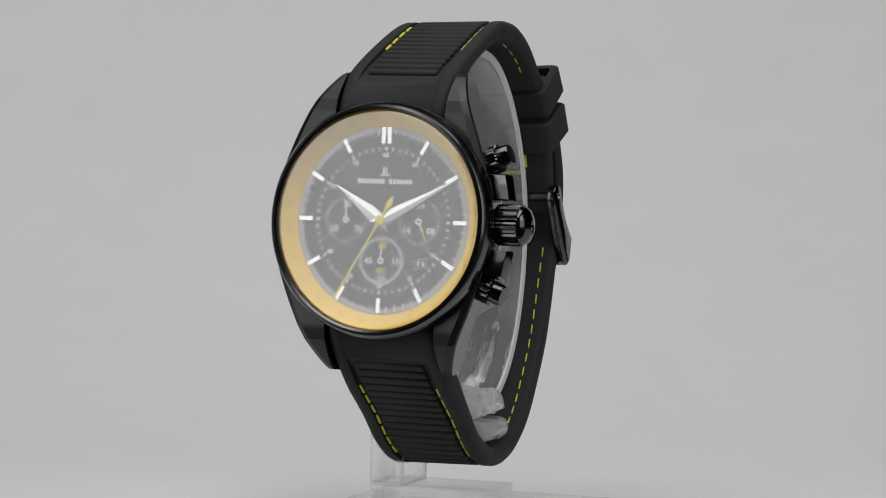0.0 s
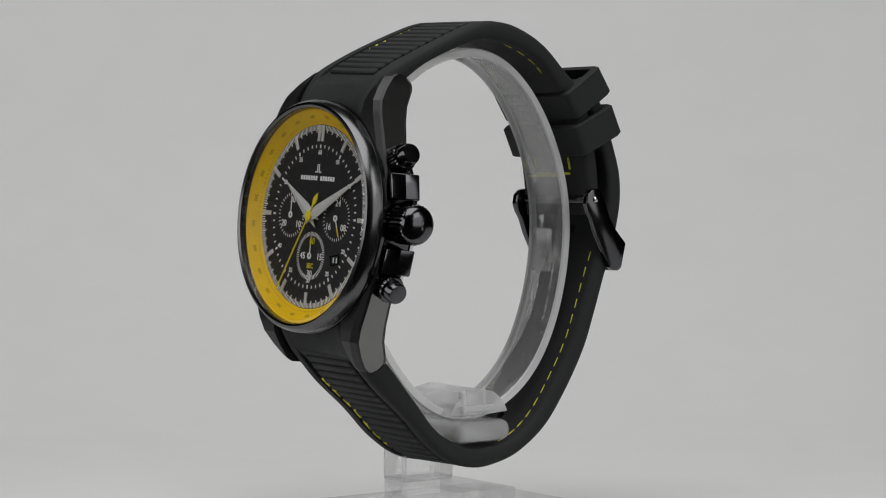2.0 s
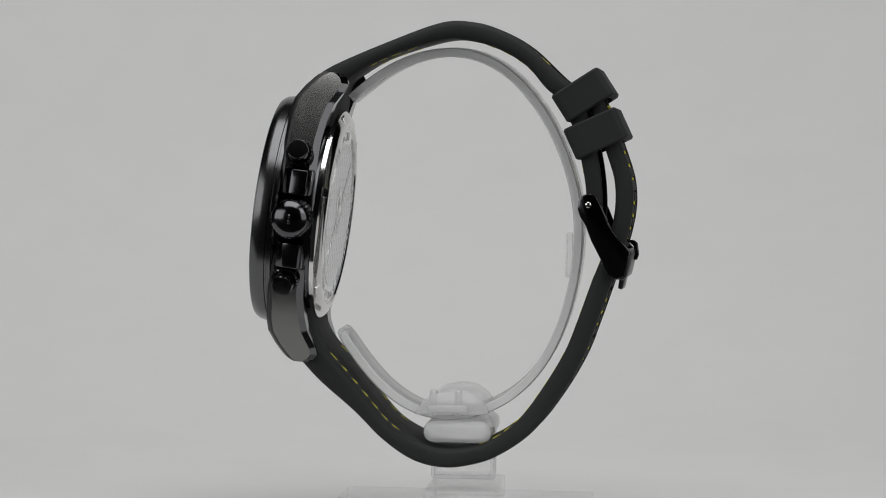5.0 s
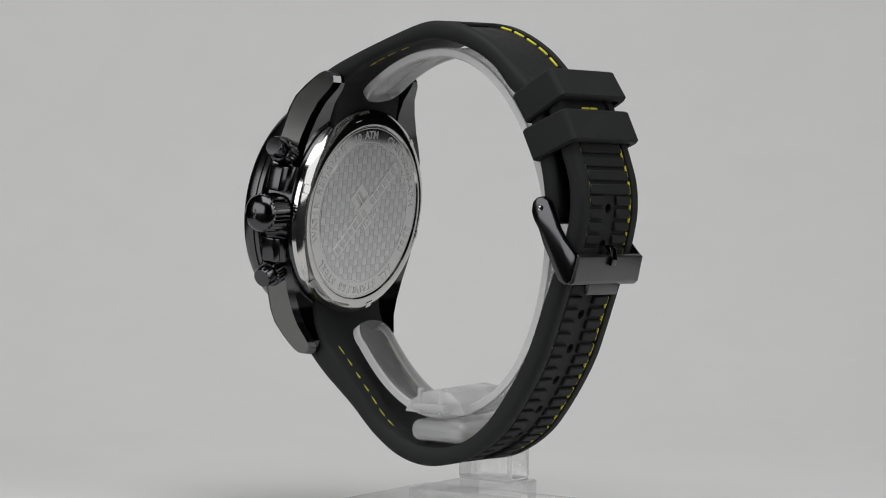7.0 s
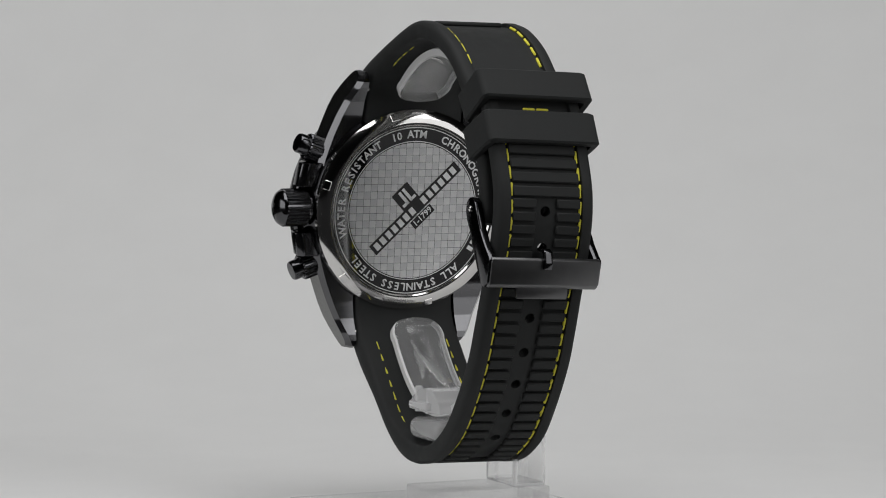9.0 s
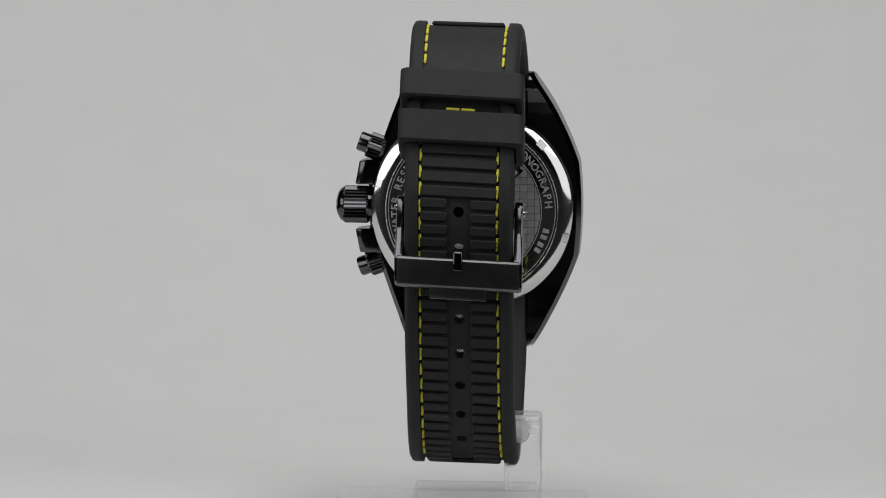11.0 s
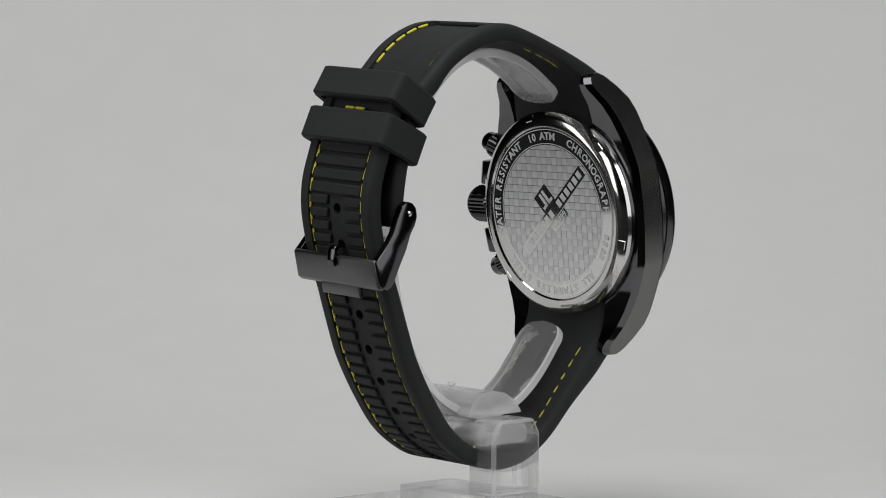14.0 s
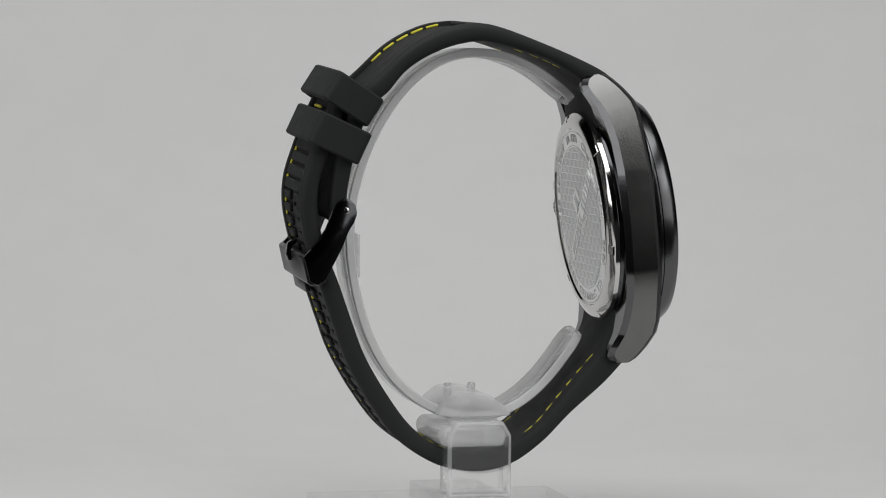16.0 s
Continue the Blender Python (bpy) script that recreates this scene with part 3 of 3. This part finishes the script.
# ---- case back ----
BACK = DIAL @ Matrix.Translation((0, 0, -9.9)) @ Matrix.Rotation(math.pi, 4, "Y")
back = part("case_back", lathe([(0, 0), (17.2, 0), (17.45, 0.3), (17.9, 0.34), (19.3, -0.05), (20.3, -0.9), (20.5, -1.7), (0, -1.7)], 160, closed=False), CHROME, watch,
            "polished steel case back with etched checker pattern", smooth=25, m=BACK)
part("text_ring", lathe([(13.9, 0.01), (17.0, 0.01), (17.0, 0.04), (13.9, 0.04)], 128), ETCH, back, "black ring with pale lettering", m=BACK)
for r in (13.95, 16.75):
    part("ring_line", lathe([(r, 0.03), (r + 0.16, 0.03), (r + 0.16, 0.07), (r, 0.07)], 128), LETTER, back, m=BACK)
part("etched_ground", lathe([(0, 0.01), (13.9, 0.01), (13.9, 0.03), (0, 0.03)], 96, closed=False), ETCH, back, m=BACK)
for a in (-14, 46, 106, 166, 226, 286):
    part("key_notch", box(-0.95, 0.95, -0.75, 0.75, -0.2, 0.28, 0.12, 1), CHROME, back, m=BACK @ clock(19.35, a, -0.35) @ Matrix.Rotation(radians(-25), 4, "X"))
LET = BACK @ Matrix.Translation((0, 0, 0.07))
for words, a0, a1 in (("WATER RESISTANT", -109, -29), ("10 ATM", -20, 9), ("CHRONOGRAPH", 21, 88), ("ALL STAINLESS STEEL", 137, 234)):
    adv = {"I": 0.45, " ": 0.75, "W": 1.3, "M": 1.25, "1": 0.75, "L": 0.85, "E": 0.92, "S": 0.95, "T": 0.9, "A": 0.98}
    w = [adv.get(c, 1.0) for c in words]
    mids = np.cumsum(w) - np.array(w) / 2
    for c, k in zip(words, mids):
        if c != " ":
            part("letter", moved(text_bm(c, 2.15, 0.03, 0.045), LET @ clock(15.45, a0 + (a1 - a0) * k / sum(w))), LETTER, back)
for a in (105, 110, 116, 121):
    part("code_bar", box(-0.42, 0.42, -0.65, 0.65, 0, 0.05), LETTER, back, m=LET @ clock(15.45, a))
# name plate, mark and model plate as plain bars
plate = LET @ at(0.6, 0.5, 0, 44)
name = part("name_plate", box(-12.3, 12.3, -1.25, 1.25, -0.01, 0.06), ETCH, back, "black name strip with pale bars", m=plate)
for k in range(14):
    if k != 7:
        part("name_bar", box(-0.56, 0.56, -0.78, 0.78, 0.04, 0.1), LETTER, name, m=plate @ at(-11.0 + 1.68 * k, 0))
logo = part("mark_plate", box(-2.2, 2.2, 1.2, 5.4, -0.01, 0.055), ETCH, back, m=plate)
for x0, x1, y0, y1 in ((-0.8, -0.15, 1.75, 4.9), (-1.7, -0.15, 1.75, 2.35), (0.25, 0.9, 1.75, 4.9), (0.25, 1.8, 1.75, 2.35)):
    part("mark_bar", box(x0, x1, y0, y1, 0.04, 0.1), LETTER, logo, m=plate)
model_p = part("model_plate", box(-2.8, 2.8, -3.3, -1.5, -0.01, 0.055), ETCH, back, m=plate)
part("model_number", moved(text_bm("1-1799", 1.75, 0.03, 0.03), plate @ at(0, -2.4, 0.06)), LETTER, model_p)
PITCH = 1.46


def clipped(points, r, n=72):
    """A convex polygon cut to a circle of radius r round the origin."""
    for k in range(n):
        a = 2 * math.pi * k / n
        c, d = math.cos(a), math.sin(a)
        out = []
        for p, q in zip(points, points[1:] + points[:1]):
            fp, fq = r - (p[0] * c + p[1] * d), r - (q[0] * c + q[1] * d)
            if fp >= 0:
                out.append(p)
            if fp * fq < 0:
                t = fp / (fp - fq)
                out.append((p[0] + (q[0] - p[0]) * t, p[1] + (q[1] - p[1]) * t))
        points = out
        if len(points) < 3:
            return []
    return points


tile_me = [bar_mesh("tile", PITCH - 0.09, PITCH - 0.09, 0.06, 0.0, m) for m in (TILE_A, TILE_B)]
for i in range(-10, 11):
    for j in range(-10, 11):
        x, y, h = i * PITCH + 0.2, j * PITCH + 0.3, PITCH / 2 - 0.045
        far = math.hypot(abs(x) + h, abs(y) + h)
        if far < 13.75:
            t = new("tile", tile_me[(i + j) % 2])
            t.parent = back
            m = BACK @ Matrix.Translation((x, y, 0.05))
            m.translation = m.translation * MM
            t.matrix_basis = m
        else:
            poly = clipped([(x - h, y - h), (x + h, y - h), (x + h, y + h), (x - h, y + h)], 13.75)
            if poly:
                g = bmesh.new()
                lo, hi = [g.verts.new((px, py, 0.02)) for px, py in poly], [g.verts.new((px, py, 0.08)) for px, py in poly]
                g.faces.new(lo)
                g.faces.new(hi[::-1])
                for k in range(len(poly)):
                    g.faces.new((lo[k], lo[(k + 1) % len(poly)], hi[(k + 1) % len(poly)], hi[k]))
                part("tile", g, (TILE_A, TILE_B)[(i + j) % 2], back, m=BACK)
# spring bar ends at the lugs
for sx in (-1, 1):
    for v in (24.6, -24.6):
        part("spring_bar", lathe([(0, 10.6), (0.45, 10.6), (0.45, 11.4), (0, 11.4)], 16, closed=False), CHROME, watch, m=DIAL @ Matrix.Translation((0, v, -9.2)) @ Matrix.Rotation(sx * math.pi / 2, 4, "Y"))


# ---- keepers and buckle ----
def rounded_rect(hx, hy, r, k=5):
    out = []
    for cx, cy, a0 in ((hx - r, hy - r, 0), (-hx + r, hy - r, 90), (-hx + r, -hy + r, 180), (hx - r, -hy + r, 270)):
        for i in range(k + 1):
            a = radians(a0 + 90 * i / k)
            out.append((cx + r * math.cos(a), cy + r * math.sin(a)))
    return out


def keeper(centre, angle, half_len, hx, hn):
    """A rubber loop round the strap; angle: the way its outer side faces in the y-z plane."""
    n = Vector((0, math.cos(radians(angle)), math.sin(radians(angle))))
    al = Vector((0, n.z, -n.y))
    m = Matrix.Translation((X0 - 0.2, *centre)) @ Matrix((Vector((1, 0, 0)), n, al)).transposed().to_4x4()
    bm = bmesh.new()
    loops = []
    for r_out, z, inset in ((1, -half_len, 0.35), (1, -half_len + 0.35, 0), (1, half_len - 0.35, 0), (1, half_len, 0.35), (0, half_len, 0), (0, -half_len, 0)):
        pts = rounded_rect(hx - inset, hn - inset, 1.3) if r_out else rounded_rect(hx - 1.5, hn - 1.4, 0.6)
        loops.append([bm.verts.new((x, y, z)) for x, y in pts])
    k = len(loops[0])
    for a, b in zip(loops, loops[1:] + loops[:1]):
        for i in range(k):
            bm.faces.new((a[i], a[(i + 1) % k], b[(i + 1) % k], b[i]))
    part("strap_keeper", bm, RUBBER, watch, "smooth black rubber strap keeper", smooth=35, m=LEANING @ m)


keeper((24.0, 18.0), 33, 3.05, 11.5, 5.25)
keeper((26.6, 10.7), 25, 3.2, 11.6, 5.45)
ARM = [(24.2, -1.9), (25.1, -1.0), (26.4, -0.7), (27.7, -1.5), (28.8, -3.8), (29.9, -6.5), (31.4, -8.8), (33.2, -10.8), (34.2, -11.8), (33.0, -16.4), (31.4, -17.2), (30.0, -16.4), (28.4, -13.2),
       (26.6, -9.8), (25.5, -6.9), (24.4, -5.2), (23.9, -3.6)]
buckle = part("buckle", prism([(34.0, -11.3), (34.5, -11.8), (33.4, -16.6), (32.6, -17.2), (31.4, -17.0), (32.4, -11.6)], -11.3, 11.3, 0.25), BUCKLE_STEEL, watch, "polished black steel tang buckle", smooth=30,
              m=LEANING @ Matrix.Translation((X0, -0.6, 0)))
for sx in (-1, 1):
    arm = part("buckle_arm", prism(ARM, sx * 10.15, sx * 11.75, 0.35), PVD, buckle, smooth=30, m=LEANING @ Matrix.Translation((X0, -0.6, 0)))
    riv = lathe([(0, 11.6), (0.55, 11.6), (0.55, 11.95), (0.3, 12.1), (0, 12.12)], 20, closed=False)
    part("rivet", riv, CHROME, buckle, smooth=True, m=LEANING @ Matrix.Translation((X0, 25.4, -2.9)) @ Matrix.Rotation(sx * math.pi / 2, 4, "Y"))
part("buckle_pin", lathe([(0, -10.2), (0.9, -10.2), (0.9, 10.2), (0, 10.2)], 20, closed=False), PVD, buckle, smooth=30, m=LEANING @ Matrix.Translation((X0, 25.4, -2.9)) @ Matrix.Rotation(math.pi / 2, 4, "Y"))
part("buckle_lip", prism([(33.0, -16.4), (32.4, -19.2), (31.5, -19.0), (31.8, -16.4)], -5.3, 5.3, 0.3), BUCKLE_STEEL, buckle, smooth=30, m=LEANING @ Matrix.Translation((X0, -0.6, 0)))
part("tang", prism([(34.2, -9.6), (35.0, -10.2), (35.3, -12.4), (34.9, -13.6), (34.2, -13.5), (34.5, -12.2), (34.2, -10.8), (33.0, -9.8)], -0.85, 0.85, 0.25), PVD, buckle, smooth=30,
     m=LEANING @ Matrix.Translation((X0, -0.6, 0)))

# ---- ribs and stitches ----
rib_full = bar_mesh("rib", 14.0, 1.7, 0.9, 0.3, RUBBER)
rib_half = bar_mesh("rib", 4.9, 1.75, 0.8, 0.22, RUBBER)
rib_wide = bar_mesh("rib", 14.0, 2.0, 0.8, 0.25, RUBBER)
stitch_me = bar_mesh("stitch", 0.54, 2.55, 0.5, 0.18, THREAD)
low_stitch_me = bar_mesh("stitch", 0.42, 2.1, 0.46, 0.16, THREAD)
S0, S1 = arc_at(SHORT_ST, SHORT_LEN, -24.5, 23), arc_at(SHORT_ST, SHORT_LEN, 0, 32)
for s in np.arange(S0, S1, 2.05):
    on_strap("rib", rib_full, SHORT_ST, SHORT_LEN, s, 0, short_strap, lift=-0.44)
L0, L1 = arc_at(LONG_ST, LONG_LEN, -30.5, -32.5), arc_at(LONG_ST, LONG_LEN, 3, -52.6)
for s in np.arange(L0, L1, 2.05):
    on_strap("rib", rib_full, LONG_ST, LONG_LEN, s, 0, long_strap, lift=-0.53)
L2, L3 = HOLES[0] + 2.6, arc_at(LONG_ST, LONG_LEN, 28.6, 15.5)
for s in np.arange(L1 + 1.5, L2, 2.5):
    for sx in (-1, 1):
        on_strap("rib", rib_half, LONG_ST, LONG_LEN, s, sx * 4.6, long_strap, lift=-0.52)
for s in np.arange(L2 + 1.2, L3, 2.7):
    on_strap("rib", rib_wide, LONG_ST, LONG_LEN, s, 0, long_strap, lift=-0.52)
for st, ln, owner, s0, s1, inner in ((SHORT_ST, SHORT_LEN, short_strap, arc_at(SHORT_ST, SHORT_LEN, -14, 28), arc_at(SHORT_ST, SHORT_LEN, -3, 31.8), False),
                                     (SHORT_ST, SHORT_LEN, short_strap, arc_at(SHORT_ST, SHORT_LEN, 5, 31.5), arc_at(SHORT_ST, SHORT_LEN, 17, 24.4), False),
                                     (SHORT_ST, SHORT_LEN, short_strap, arc_at(SHORT_ST, SHORT_LEN, -17, 27), arc_at(SHORT_ST, SHORT_LEN, -8, 30.5), True),
                                     (SHORT_ST, SHORT_LEN, short_strap, arc_at(SHORT_ST, SHORT_LEN, 6, 31), arc_at(SHORT_ST, SHORT_LEN, 17, 24), True),
                                     (LONG_ST, LONG_LEN, long_strap, arc_at(LONG_ST, LONG_LEN, -25.5, -37), arc_at(LONG_ST, LONG_LEN, -8, -51.5), False),
                                     (LONG_ST, LONG_LEN, long_strap, arc_at(LONG_ST, LONG_LEN, 9, -50.5), arc_at(LONG_ST, LONG_LEN, 30, 12), False),
                                     (LONG_ST, LONG_LEN, long_strap, arc_at(LONG_ST, LONG_LEN, -27, -35.5), arc_at(LONG_ST, LONG_LEN, -11, -49.8), True),
                                     (LONG_ST, LONG_LEN, long_strap, arc_at(LONG_ST, LONG_LEN, 6, -52), arc_at(LONG_ST, LONG_LEN, 31, -13), True)):
    for s in np.arange(s0, s1, 3.3):
        for sx in (-1, 1):
            groove = frame_at(st, ln, s)[4] * 0.745 - 0.32
            on_strap("stitch", low_stitch_me if inner else stitch_me, st, ln, s, sx * (7.75 if inner else groove), owner, inner=inner, lift=-0.14 if inner else -0.6)
# cross stitches near the strap's end
for x in (-1.4, 1.4):
    on_strap("stitch", stitch_me, LONG_ST, LONG_LEN, arc_at(LONG_ST, LONG_LEN, 28.4, 16.0), x, long_strap, turn=True, lift=0.1)
for x in (-3.9, -1.3, 1.3, 3.9):
    on_strap("stitch", stitch_me, SHORT_ST, SHORT_LEN, arc_at(SHORT_ST, SHORT_LEN, 27.6, 2.3), x, short_strap, inner=True, turn=True, lift=0.02)
for x in (-5.2, 5.2):
    for ds in (2.2, 5.2):
        on_strap("stitch", stitch_me, SHORT_ST, SHORT_LEN, arc_at(SHORT_ST, SHORT_LEN, 27.6, 2.3) - ds, x, short_strap, inner=True, lift=0.02)


# ---- turning ----
def motions():
    for t_ob in (watch, stand):
        walk(t_ob, [(t, pose(0, 0, 0, 0, 0, -22.857 - 14.5475 * t)) for t in [0.5 * k for k in range(33)]])


motions()
